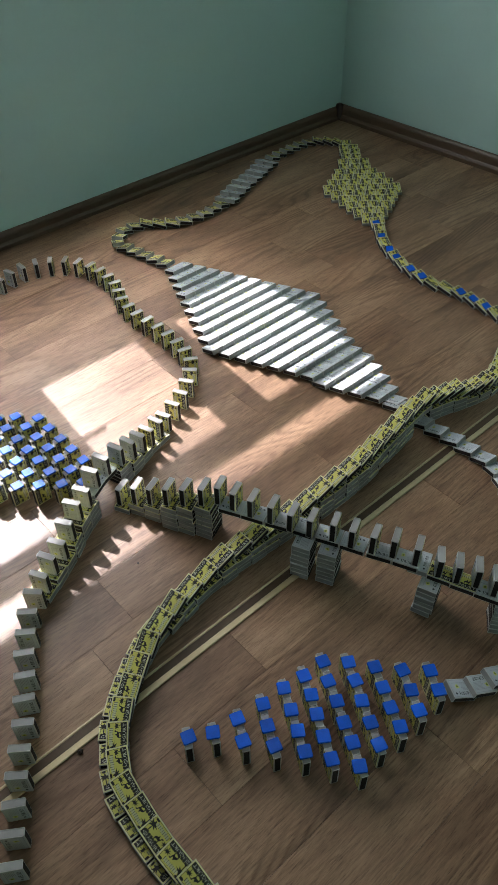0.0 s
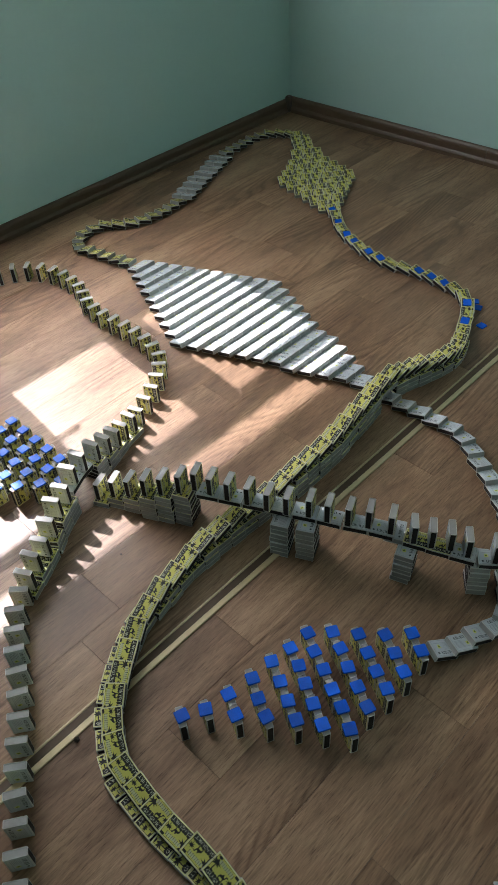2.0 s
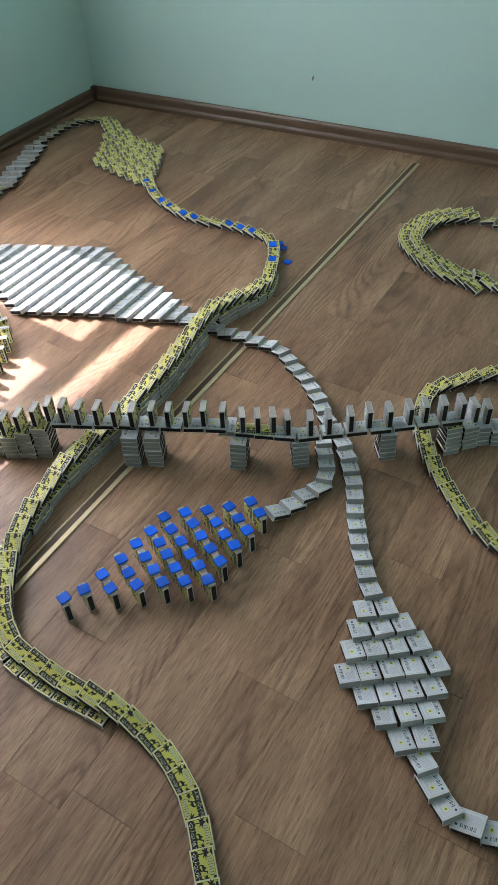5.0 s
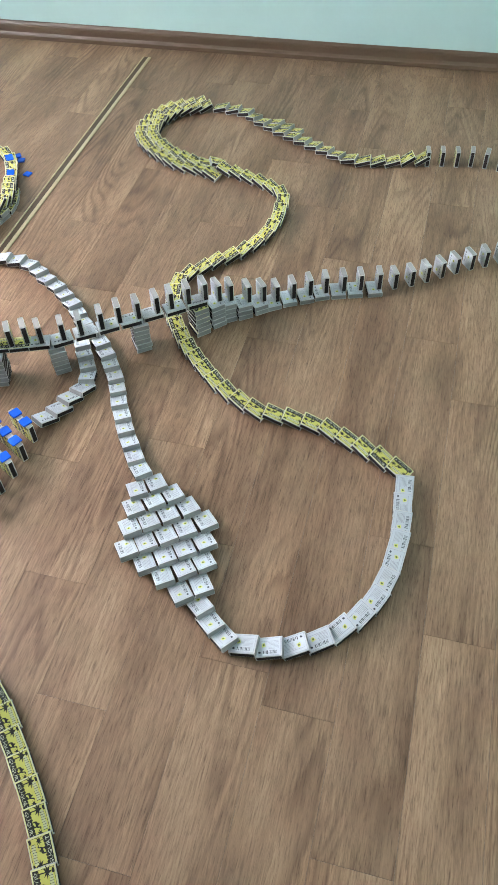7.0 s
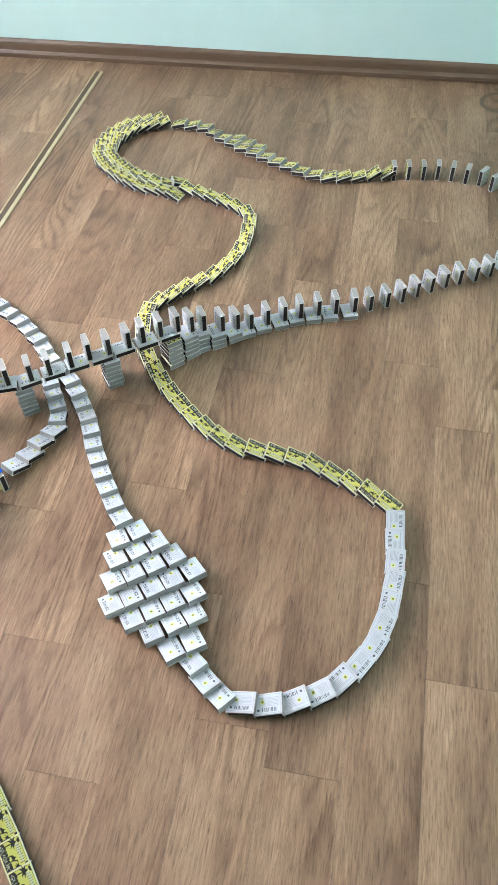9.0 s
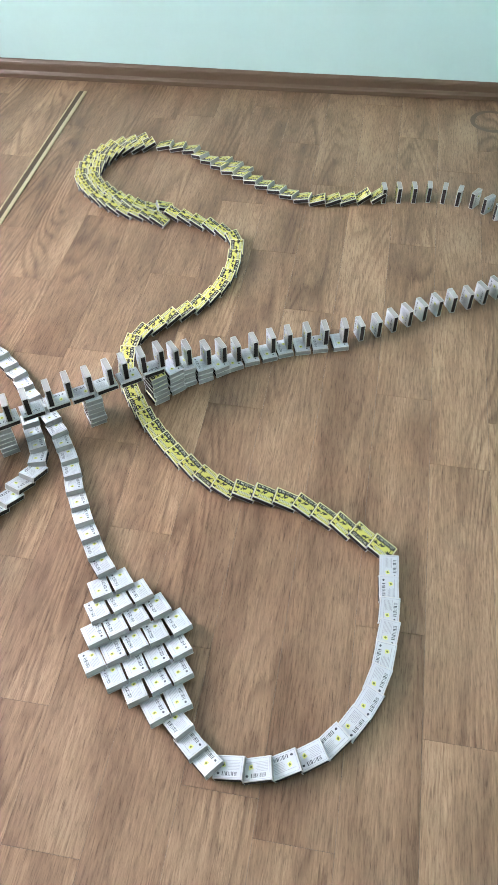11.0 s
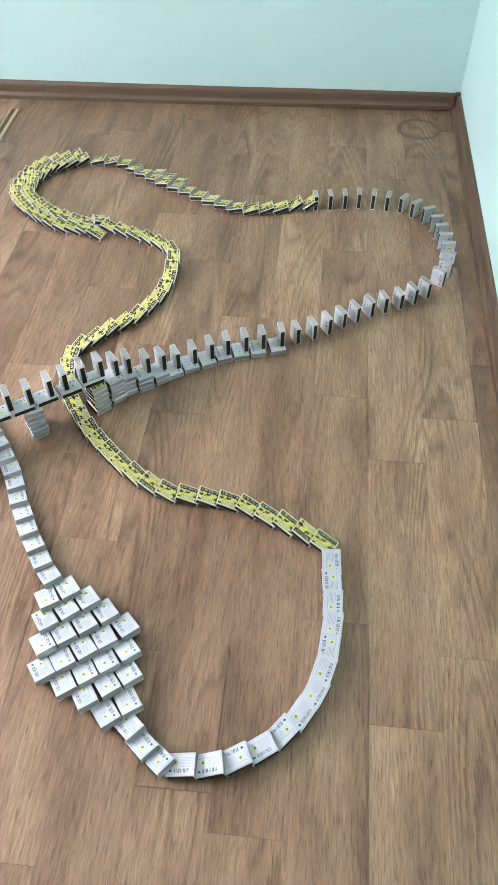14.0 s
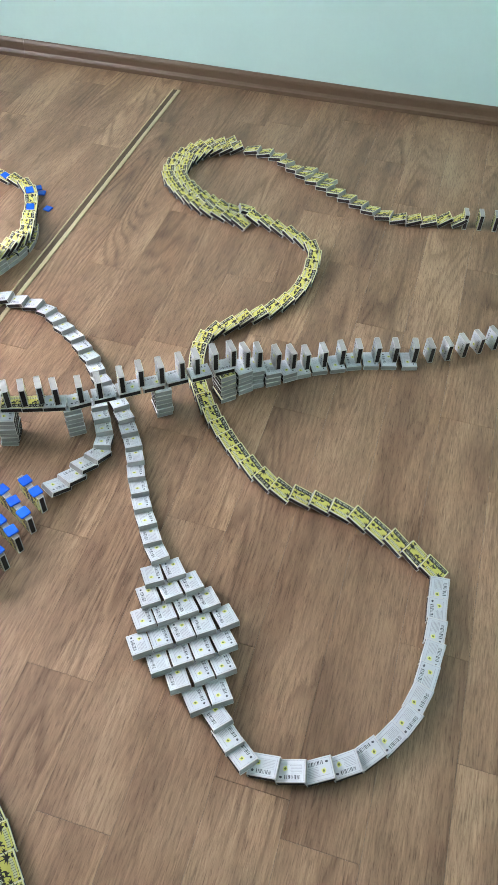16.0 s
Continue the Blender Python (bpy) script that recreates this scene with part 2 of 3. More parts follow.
# skirting with a moulded profile, run along a straight line
def skirting(name, a, b, inward, bow=(1.0, 0.0), tall=1.0):
    """bow: from that share of its length on, the board lifts off the floor by so much at its end."""
    n_ = Vector(inward).normalized()
    prof = [(0, 0), (0.021, 0), (0.021, 0.014), (0.017, 0.018), (0.013, 0.025), (0.013, 0.046), (0.011, 0.054), (0.006, 0.062), (0, 0.064)]
    bm = bmesh.new()
    rings = []
    for share, lift in ((0.0, 0.0), (bow[0], 0.0), (1.0, bow[1])) if bow[0] < 1 else ((0.0, 0.0), (1.0, 0.0)):
        p = a.lerp(b, share)
        rings.append([bm.verts.new((p.x + n_.x * o, p.y + n_.y * o, z * tall + lift)) for o, z in prof])
    k = len(prof)
    for r0, r1 in zip(rings, rings[1:]):
        for i in range(k):
            bm.faces.new((r0[i], r0[(i + 1) % k], r1[(i + 1) % k], r1[i]))
    bm.faces.new(rings[0])
    bm.faces.new(rings[-1][::-1])
    return tagged(new(name, mesh_of(bm, name, M_SKIRT)), "brown wood-look moulded skirting board", kind="structure")


far_n = Vector((-1, -0.045, 0))
FAR_MID = FAR_A.lerp(FAR_B, 0.30)
skirting("baseboard", FAR_A, FAR_MID - (FAR_B - FAR_A).normalized() * 0.0005, far_n)
skirting("baseboard", FAR_MID + (FAR_B - FAR_A).normalized() * 0.0005, FAR_B, far_n, (0.62, 0.006))
skirting("baseboard", Vector((X_BACK, Y_LEFT, 0)), Vector((2.588, Y_LEFT, 0)), (0, -1, 0), tall=0.85)
skirting("baseboard", Vector((X_BACK, Y_RIGHT, 0)), Vector((2.735, Y_RIGHT, 0)), (0, 1, 0))
# corner caps
for cx, cy in ((2.580, 2.268), (2.725, -0.962)):
    bm = bmesh.new()
    cuboid(bm, (cx - 0.018, cy - 0.018, 0.0), (cx + 0.012, cy + 0.012, 0.0670), 0.006)
    tagged(new("trim", mesh_of(bm, "trim", plain("dark_corner_cap", (0.055, 0.036, 0.028), 0.4))), "dark plastic skirting corner cap", kind="structure")

# threshold strip over the floor seam
bm = bmesh.new()
cuboid(bm, (X_BACK, 0.648, 0.0), (2.562, 0.664, 0.0022), 0.0006)
strip = tagged(new("trim", mesh_of(bm, "trim", M_STRIP_DARK)), "brown floor seam strip with pale metal edges", kind="structure")
for y0, y1, zz in ((0.635, 0.648, 0.0036), (0.664, 0.669, 0.0034)):
    bm = bmesh.new()
    cuboid(bm, (X_BACK, y0, 0.0), (2.562, y1, zz), 0.0012)
    part("edge", bm, M_STRIP_PALE, strip)

# ring stain and crumbs on the floor
bm = bmesh.new()
N = 64
ri, ro = [], []
for i in range(N):
    a = 2 * math.pi * i / N
    wob = 0.0018 * math.sin(3 * a + 1) + 0.001 * math.sin(7 * a)
    ri.append(bm.verts.new((2.568 + (0.060 + wob) * math.cos(a), -0.826 + (0.063 + wob) * math.sin(a), 0.0007)))
    ro.append(bm.verts.new((2.568 + (0.0765 + wob * 0.5) * math.cos(a), -0.826 + (0.0790 + wob * 0.5) * math.sin(a), 0.0007)))
for i in range(N):
    j = (i + 1) % N
    bm.faces.new((ri[i], ro[i], ro[j], ri[j]))
tagged(new("stain", mesh_of(bm, "stain", M_STAIN)), "dark round ring stain on the wooden floor", "stain")


def crumb(x, y, s):
    bm = bmesh.new()
    bmesh.ops.create_icosphere(bm, subdivisions=1, radius=s)
    for v in bm.verts:
        v.co *= 0.6 + 0.6 * random.random()
        v.co.z = max(v.co.z, -0.4 * s) + 0.4 * s
    ob = tagged(new("crumb", mesh_of(bm, "crumb", M_DIRT)), "small dark crumb lying on the floor", "crumb")
    ob.matrix_basis = pose(x, y, 0.0)


crumb(0.160, 0.630, 0.006)
crumb(0.475, 0.891, 0.0025)

# a nick in the far wall's paint
for (px, py, pz, s) in ((2.625, 1.14, 0.235, 0.010), (2.728, -0.966, 0.2, 0.004)):
    bm = bmesh.new()
    bmesh.ops.create_circle(bm, cap_ends=True, segments=9, radius=s)
    for v in bm.verts:
        v.co.x *= 0.45
        v.co *= 0.8 + 0.4 * random.random()
    ob = tagged(new("wall_scuff", mesh_of(bm, "wall_scuff", plain("scuff_grey", (0.16, 0.2, 0.2), 0.8))), "small dark scuff on the aqua wall", "scuff")
    ob.matrix_basis = pose(px, py, pz, 90, 20, -87)

# ---- matchboxes ----
L, W, T = 0.0510, 0.0382, 0.0135


def sleeve_mesh():
    """A paper tube of chamfered section, open at both ends."""
    bm = bmesh.new()
    c, t = 0.0009, 0.0006

    def ring(w, d, ch, z):
        return [bm.verts.new((x, y, z)) for x, y in ((-w + ch, -d), (w - ch, -d), (w, -d + ch), (w, d - ch), (w - ch, d), (-w + ch, d), (-w, d - ch), (-w, -d + ch))]

    o0, o1 = ring(W / 2, T / 2, c, 0), ring(W / 2, T / 2, c, L)
    i0, i1 = ring(W / 2 - t, T / 2 - t, c * 0.6, 0), ring(W / 2 - t, T / 2 - t, c * 0.6, L)
    for k in range(8):
        j = (k + 1) % 8
        bm.faces.new((o0[k], o0[j], o1[j], o1[k]))
        bm.faces.new((i0[j], i0[k], i1[k], i1[j]))
        bm.faces.new((o1[k], o1[j], i1[j], i1[k]))
        bm.faces.new((o0[j], o0[k], i0[k], i0[j]))
    return mesh_of(bm, "sleeve", M_CARD)


def tray_mesh():
    bm = bmesh.new()
    cuboid(bm, (-W / 2 + 0.0008, -T / 2 + 0.0008, 0.0006), (W / 2 - 0.0008, T / 2 - 0.0008, L - 0.0006), 0.0003)
    return mesh_of(bm, "tray", M_TRAY)


def flat_quad(bm, a0, b0, a1, b1, h, mat, skew=0.0):
    """A print patch on the face y = -T/2 - h: a runs along the length, b across the width."""
    y = -T / 2 - h
    pts = ((b0 - W / 2, a0), (b0 - W / 2 + 0, a1 + skew), (b1 - W / 2, a1 + skew), (b1 - W / 2, a0))
    f = bm.faces.new([bm.verts.new((x, y, z)) for x, z in pts])
    f.material_index = mat


def blob(bm, ca, cb, ra, rb, h, mat, n=7, seed=0):
    rnd = random.Random(seed)
    y = -T / 2 - h
    vs = []
    for i in range(n):
        a = 2 * math.pi * i / n
        r = 0.75 + 0.5 * rnd.random()
        vs.append(bm.verts.new((cb - W / 2 + rb * r * math.sin(a), y, ca + ra * r * math.cos(a))))
    bm.faces.new(vs).material_index = mat


def outline(bm, points, ca, cb, size, h, mat):
    """A printed silhouette from (along, up) corners, in units of size."""
    bm.faces.new([bm.verts.new((cb + v * size - W / 2, -T / 2 - h, ca - u * size)) for u, v in points]).material_index = mat


CAMEL = ((-0.50, 0.0), (-0.40, 0.0), (-0.34, 0.36), (-0.02, 0.40), (0.10, 0.36), (0.16, 0.0), (0.26, 0.0), (0.25, 0.42), (0.36, 0.58), (0.42, 0.86), (0.62, 0.84),
         (0.60, 0.96), (0.40, 1.02), (0.30, 0.94), (0.22, 0.66), (0.10, 0.66), (-0.04, 0.98), (-0.20, 0.70), (-0.42, 0.62), (-0.52, 0.40))
PALM = ((-0.05, 0.0), (0.05, 0.0), (0.06, 0.62), (0.36, 0.46), (0.22, 0.70), (0.58, 0.70), (0.24, 0.82), (0.46, 1.02), (0.12, 0.92), (0.0, 1.14), (-0.10, 0.92),
        (-0.42, 1.04), (-0.24, 0.82), (-0.56, 0.68), (-0.20, 0.70), (-0.34, 0.44), (-0.03, 0.62))


def word(text, size):
    cu = bpy.data.curves.new("word", "FONT")
    cu.body, cu.size, cu.resolution_u = text, size, 1
    ob = new("word", cu)
    bpy.context.view_layer.update()
    me = bpy.data.meshes.new_from_object(ob.evaluated_get(bpy.context.evaluated_depsgraph_get()))
    bpy.data.objects.remove(ob)
    return me


def front_mesh(seed):
    """Yellow picture label: dark dune band with the word, palms and a camel, and a pale slanted script line."""
    rnd = random.Random(seed)
    bm = bmesh.new()
    cuboid(bm, (-W / 2 + 0.0007, -T / 2 - 0.0002, 0.0004), (W / 2 - 0.0007, -T / 2, L - 0.0004), 0, 0)
    e = 0.0027
    flat_quad(bm, e, e, L - e, W - e, 0.0003, 2)
    flat_quad(bm, e + 0.0006, 0.0104, L - e - 0.0006, W - e - 0.0006, 0.0004, 1)
    # ragged dunes and bushes along the band
    for k in range(9):
        blob(bm, 0.006 + 0.0049 * k, 0.0112, 0.0026, 0.0008 + 0.0018 * rnd.random(), 0.0005, 2, 7, seed + k)
    outline(bm, CAMEL, 0.0215, 0.0112, 0.0122, 0.0006, 2)
    outline(bm, PALM, 0.0425, 0.0105, 0.0185, 0.00062, 2)
    outline(bm, PALM, 0.0082, 0.0105, 0.0125, 0.00064, 2)
    # hanging fronds in the upper corners
    for ca in (0.0065, 0.0430):
        blob(bm, ca, 0.0335, 0.0042, 0.0020, 0.00066, 2, 8, seed + int(ca * 1e4))
    # slanted script: pale strokes on dark outlines
    for k in range(8):
        a = 0.0112 + 0.0036 * k
        c = 0.0262 + 0.0010 * rnd.random()
        flat_quad(bm, a - 0.0003, c - 0.0004, a + 0.0006, c + 0.0062, 0.0007, 2, 0.0005)
        flat_quad(bm, a + 0.0006, c, a + 0.0031, c + 0.0058, 0.0008, 3, 0.0005)
    me = word("GUGURT", 0.0082)
    wdt = max(v.co.x for v in me.vertices)
    vs = [bm.verts.new((0.0040 + 0.98 * v.co.y - W / 2, -T / 2 - 0.0006, L / 2 + (wdt / 2 - v.co.x) * 0.042 / wdt)) for v in me.vertices]
    for p in me.polygons:
        bm.faces.new([vs[i] for i in p.vertices]).material_index = 4
    return mesh_of(bm, "front_label", [M_PALE, M_YELLOW, M_BLACK, M_GREY, M_LETTER])


def back_mesh():
    bm = bmesh.new()
    cuboid(bm, (-W / 2 + 0.0012, -T / 2 - 0.0002, 0.0012), (W / 2 - 0.0012, -T / 2, L - 0.0012), 0, 0)
    return mesh_of(bm, "back_label", M_WHITE)


def bar_code_mesh():
    """Bars across the length, joined along a thin foot as one outline."""
    rnd, a, out = random.Random(2), 0.010, []
    b0, b1, y = 0.0058, 0.0122, -T / 2 - 0.0003
    while a < 0.036:
        w = rnd.choice((0.0007, 0.0010, 0.0016))
        out += [(b0, a), (b1, a), (b1, a + w), (b0, a + w)]
        a += w + rnd.choice((0.0007, 0.0010, 0.0018))
    out += [(b0 - 0.0002, out[-1][1]), (b0 - 0.0002, out[0][1])]
    bm = bmesh.new()
    bm.faces.new([bm.verts.new((p - W / 2, y, q)) for p, q in out])
    return mesh_of(bm, "bar_code", M_BARS)


def fine_print_mesh():
    """Lines of tiny print, hung on a thin margin as one outline."""
    rnd, out, y = random.Random(4), [], -T / 2 - 0.0003
    for k in range(7):
        e, c = 0.024 + 0.007 * rnd.random(), 0.0148 + 0.0024 * k
        e = 0.044 if k == 6 else e
        out += [(c, 0.0062), (c, e), (c + 0.0008, e), (c + 0.0008, 0.0062)]
    out += [(out[-1][0], 0.0060), (out[0][0], 0.0060)]
    bm = bmesh.new()
    bm.faces.new([bm.verts.new((p - W / 2, y, q)) for p, q in out])
    return mesh_of(bm, "fine_print", M_TEXT)


def lime_dot_mesh():
    """A lime spot with a dark sign in its middle."""
    bm = bmesh.new()
    blob(bm, 0.0345, 0.0225, 0.0042, 0.0042, 0.0003, 0, 12, 3)
    blob(bm, 0.0345, 0.0225, 0.0019, 0.0019, 0.0004, 1, 10, 5)
    return mesh_of(bm, "lime_dot", [M_GREEN, M_OLIVE])


def round_mark_mesh():
    bm = bmesh.new()
    blob(bm, 0.0420, 0.0090, 0.0022, 0.0022, 0.0003, 0, 12, 6)
    return mesh_of(bm, "round_mark", M_BARS)


def border_line_mesh():
    """A thin printed frame near the edges of the back."""
    bm = bmesh.new()
    rings = []
    for e in (0.0026, 0.0032):
        rings.append([bm.verts.new((x, -T / 2 - 0.0003, z)) for x, z in ((-W / 2 + e, e), (W / 2 - e, e), (W / 2 - e, L - e), (-W / 2 + e, L - e))])
    for i in range(4):
        j = (i + 1) % 4
        bm.faces.new((rings[0][i], rings[0][j], rings[1][j], rings[1][i]))
    return mesh_of(bm, "border_line", M_TEXT)


def striker_mesh():
    bm = bmesh.new()
    cuboid(bm, (W / 2, -T / 2 + 0.0019, 0.0022), (W / 2 + 0.0002, T / 2 - 0.0019, L - 0.0022))
    return mesh_of(bm, "striker", M_STRIKE)


SLEEVE, TRAY, STRIKER = sleeve_mesh(), tray_mesh(), striker_mesh()
FRONT, BACK = [front_mesh(x) for x in (1, 20)], back_mesh()
PRINTS = (bar_code_mesh(), fine_print_mesh(), lime_dot_mesh(), round_mark_mesh(), border_line_mesh())
HALF_TURN = pose(0, 0, 0, 0, 0, 180)
END_OVER_END = pose(0, 0, L, 0, 180, 0)
rng = random.Random(7)


JOINED = {}          # boxes past those that are things of their own, by group


def matchbox(m, label, group):
    """One closed box at the pose m, standing on its end with the yellow face towards its -y."""
    m = m @ END_OVER_END if rng.random() < 0.5 else m
    front = rng.choice(FRONT)
    if group in STUFF or "stack," in label:
        JOINED.setdefault(group, []).append((m, front))
        return None
    root = tagged(new("matchbox", SLEEVE), label, "matchbox", group)
    root.matrix_basis = m
    for name, me, turn in (("tray", TRAY, None), ("front_label", front, None), ("back_label", BACK, HALF_TURN), ("striker", STRIKER, None), ("striker", STRIKER, HALF_TURN)):
        p = new(name, me)
        p.parent = root
        if turn:
            p.matrix_basis = turn
        if name == "back_label":
            for pm in PRINTS:
                new(pm.name.split(".")[0], pm).parent = p
    return root


STUFF = {
    "large toppled field of boxes": ("toppled_matchbox_field", "wide field of toppled matchboxes with white backs up"),
    "toppled corner field": ("toppled_matchbox_field", "kite-shaped field of toppled matchboxes with yellow sides up"),
    "toppled line along the window wall": ("toppled_matchbox_row", "row of toppled matchboxes beside the window wall"),
    "far toppled double bend": ("toppled_matchbox_row", "double bend of toppled yellow matchboxes on the floor"),
    "far toppled line to the corner bend": ("toppled_matchbox_row", "long curve of toppled yellow matchboxes on the floor"),
    "field of boxes topped with blue tiles by the window": ("matchbox_field", "field of upright matchboxes carrying blue glass tiles"),
}


def join_boxes():
    """One mesh for each group of JOINED."""
    for group, boxes in JOINED.items():
        name, label = STUFF.get(group, ("stacked_matchboxes", "low stacks of matchboxes laid flat under the line"))
        verts, faces, slots, mats = [], [], [], []
        for m, front in boxes:
            for me, turn in ((SLEEVE, None), (TRAY, None), (front, None), (BACK, HALF_TURN), (STRIKER, None), (STRIKER, HALF_TURN), *((p, HALF_TURN) for p in PRINTS)):
                mm = m @ turn if turn else m
                k0 = len(verts)
                verts.extend((mm @ v.co)[:] for v in me.vertices)
                for ma in me.materials:
                    if ma not in mats:
                        mats.append(ma)
                for p in me.polygons:
                    faces.append([k0 + i for i in p.vertices])
                    slots.append(mats.index(me.materials[p.material_index]))
        me = bpy.data.meshes.new(name)
        me.from_pydata(verts, [], faces)
        for ma in mats:
            me.materials.append(ma)
        me.polygons.foreach_set("material_index", slots)
        tagged(new(name, me), label, "matchboxes", kind="stuff")


def heading(d):
    return math.degrees(math.atan2(d[1], d[0])) - 90


def smooth(points, step=0.004):
    """A dense Catmull-Rom line through plan points."""
    P = [Vector((*p[:2], p[2] if len(p) > 2 else 0.0)) for p in points]
    P = [2 * P[0] - P[1], *P, 2 * P[-1] - P[-2]]
    out = []
    for i in range(1, len(P) - 2):
        a, b, c, d = P[i - 1:i + 3]
        k = max(2, int((c - b).length / step))
        for j in range(k):
            t = j / k
            out.append(0.5 * (2 * b + (c - a) * t + (2 * a - 5 * b + 4 * c - d) * t * t + (3 * b - a - 3 * c + d) * t ** 3))
    out.append(P[-2])
    return out


def spaced(points, count=0, pitch=0.045):
    """Places and headings at even steps along a smooth line."""
    line = smooth(points)
    s = [0.0]
    for a, b in zip(line, line[1:]):
        s.append(s[-1] + (b.xy - a.xy).length)
    n = count or int(round(s[-1] / pitch)) + 1
    res, i = [], 0
    for k in range(n):
        want = s[-1] * k / max(1, n - 1)
        while i < len(s) - 2 and s[i + 1] < want:
            i += 1
        f = (want - s[i]) / max(1e-9, s[i + 1] - s[i])
        p = line[i].lerp(line[i + 1], f)
        a, b = line[max(0, i - 3)], line[min(len(line) - 1, i + 4)]
        res.append((p, (b - a).xy.normalized()))
    return res


def jitter(deg=2.5):
    return rng.uniform(-deg, deg)


def standing(p, d, z, group, white_ahead, label):
    m = pose(p.x + rng.uniform(-1, 1) * 0.0008, p.y + rng.uniform(-1, 1) * 0.0008, z, 0, 0, heading(d) + jitter())
    return matchbox(m if white_ahead else m @ HALF_TURN, label, group)


STAND = "closed yellow and white matchbox standing upright on the floor"
STACKED = "closed yellow and white matchbox standing upright on stacked boxes"
DECKED = "closed yellow and white matchbox standing upright on the bridge deck"
FALL_Y = "toppled matchbox, yellow picture side up, leaning on its neighbour"
FALL_W = "toppled matchbox, white printed back up, leaning on its neighbour"


def fallen(p, d, gap, group, yellow_up, z=0.0, centred=True, flat=False, lean=0.0, turn=3.2):
    """A box that fell along d on the next one, gap metres ahead. p is the middle of its upper face."""
    th = math.asin(min(0.93, T / max(gap, T * 1.1)))
    if flat:
        th = radians(1.0)
    th += radians(lean + rng.uniform(-1.2, 1.2) * turn / 3.2) * (0 if flat else 1)
    back = (T / 2 + L / 2 * math.cos(th) - T * math.sin(th)) if centred else 0.0
    side = rng.uniform(-1, 1) * 0.0012 * turn / 3.2
    b = Vector((p.x - d.x * back - d.y * side, p.y - d.y * back + d.x * side))
    m = pose(b.x, b.y, z, 0, 0, heading(d) + jitter(turn)) @ pose(0, T / 2, 0) @ pose(0, 0, 0, -(90 - math.degrees(th))) @ pose(0, -T / 2, 0)
    return matchbox(m if yellow_up else m @ HALF_TURN, FALL_Y if yellow_up else FALL_W, group)


def fallen_chain(points, group, yellow_up, count=0, pitch=0.045, last_flat=False, z=0.0):
    st = spaced(points, count, pitch)
    gap = (st[1][0] - st[0][0]).length
    return [fallen(p, d, gap, group, yellow_up, z, flat=last_flat and k == len(st) - 1) for k, (p, d) in enumerate(st)]


def standing_chain(points, group, white_ahead, count=0, pitch=0.044):
    return [standing(p, d, 0.0, group, white_ahead, STAND) for p, d in spaced(points, count, pitch)]


def laid(x, y, z, length_heading, group, yellow_up=True, label="matchbox lying flat in a stack, yellow side up"):
    """A box lying flat; its length runs along length_heading (degrees, from +y)."""
    m = pose(x + rng.uniform(-1, 1) * 0.0016, y + rng.uniform(-1, 1) * 0.0016, z + T / 2, 0, 0, length_heading + jitter(1.8)) @ pose(0, 0, 0, -90) @ pose(0, 0, -L / 2)
    return matchbox(m if yellow_up else m @ HALF_TURN, label, group)


def column(p, d, levels, group, across=True, yellow_top=True):
    for k in range(levels):
        laid(p.x, p.y, k * T, heading(d) + (90 if across else 0), group, yellow_top)


def chip(m):
    ob = tagged(new("glass_tile", CHIP), "small square blue glossy glass mosaic tile resting on a matchbox", "tile", "blue tiles")
    ob.matrix_basis = m
    return ob


def chip_mesh():
    """A square tile with rounded corners and softened rims."""
    bm = bmesh.new()
    s, r, h_ = 0.0118, 0.0026, 0.0042
    rings = []
    for inset, z in ((0.0005, 0.0), (0.0, 0.0008), (0.0, h_ - 0.0012), (0.0010, h_)):
        ring = []
        for q in range(4):
            for k in range(4):
                a = math.pi / 2 * (q + k / 3)
                cx, cy = (s - r) * (1 if q in (0, 3) else -1), (s - r) * (1 if q in (0, 1) else -1)
                ring.append(bm.verts.new((cx + (r - inset) * math.cos(a), cy + (r - inset) * math.sin(a), z)))
        rings.append(ring)
    for a, b in zip(rings, rings[1:]):
        for i in range(16):
            j = (i + 1) % 16
            bm.faces.new((a[i], a[j], b[j], b[i]))
    bm.faces.new(rings[0][::-1])
    bm.faces.new(rings[-1])
    return mesh_of(bm, "glass_tile", M_BLUE)


CHIP = chip_mesh()


def V2(x, y):
    return Vector((x, y, 0.0))


# -- the line of standing boxes along the window side, over its stacked hump
g = "standing line along the window side"
standing_chain([(0.70, 1.99), (0.804, 2.037), (0.898, 2.047), (0.984, 2.002), (1.030, 1.93), (1.043, 1.849), (1.032, 1.757), (1.001, 1.684), (0.988, 1.597), (0.992, 1.514), (0.989, 1.424), (0.974, 1.336), (0.945, 1.290), (0.891, 1.245), (0.836, 1.213), (0.773, 1.186)], g, False, count=28)
HUMP = [(0.738, 1.170, 1), (0.703, 1.160, 1), (0.668, 1.146, 2), (0.632, 1.132, 3), (0.592, 1.120, 4), (0.543, 1.104, 5), (0.503, 1.086, 5), (0.463, 1.064, 4), (0.428, 1.045, 4), (0.391, 1.020, 3), (0.356, 0.996, 2), (0.322, 0.978, 2), (0.290, 0.960, 1)]
for k, (x, y, lv) in enumerate(HUMP):
    a, b = HUMP[max(0, k - 1)], HUMP[min(len(HUMP) - 1, k + 1)]
    d = V2(b[0] - a[0], b[1] - a[1]).normalized()
    standing(V2(x, y), d, lv * T, g, k not in (0, 1), STACKED)
    if k in (5, 6):      # deck over the passage
        laid(x, y, (lv - 1) * T, heading(d), g, False, "matchbox laid flat as a bridge deck")
    else:
        column(V2(x, y), d, lv, g)
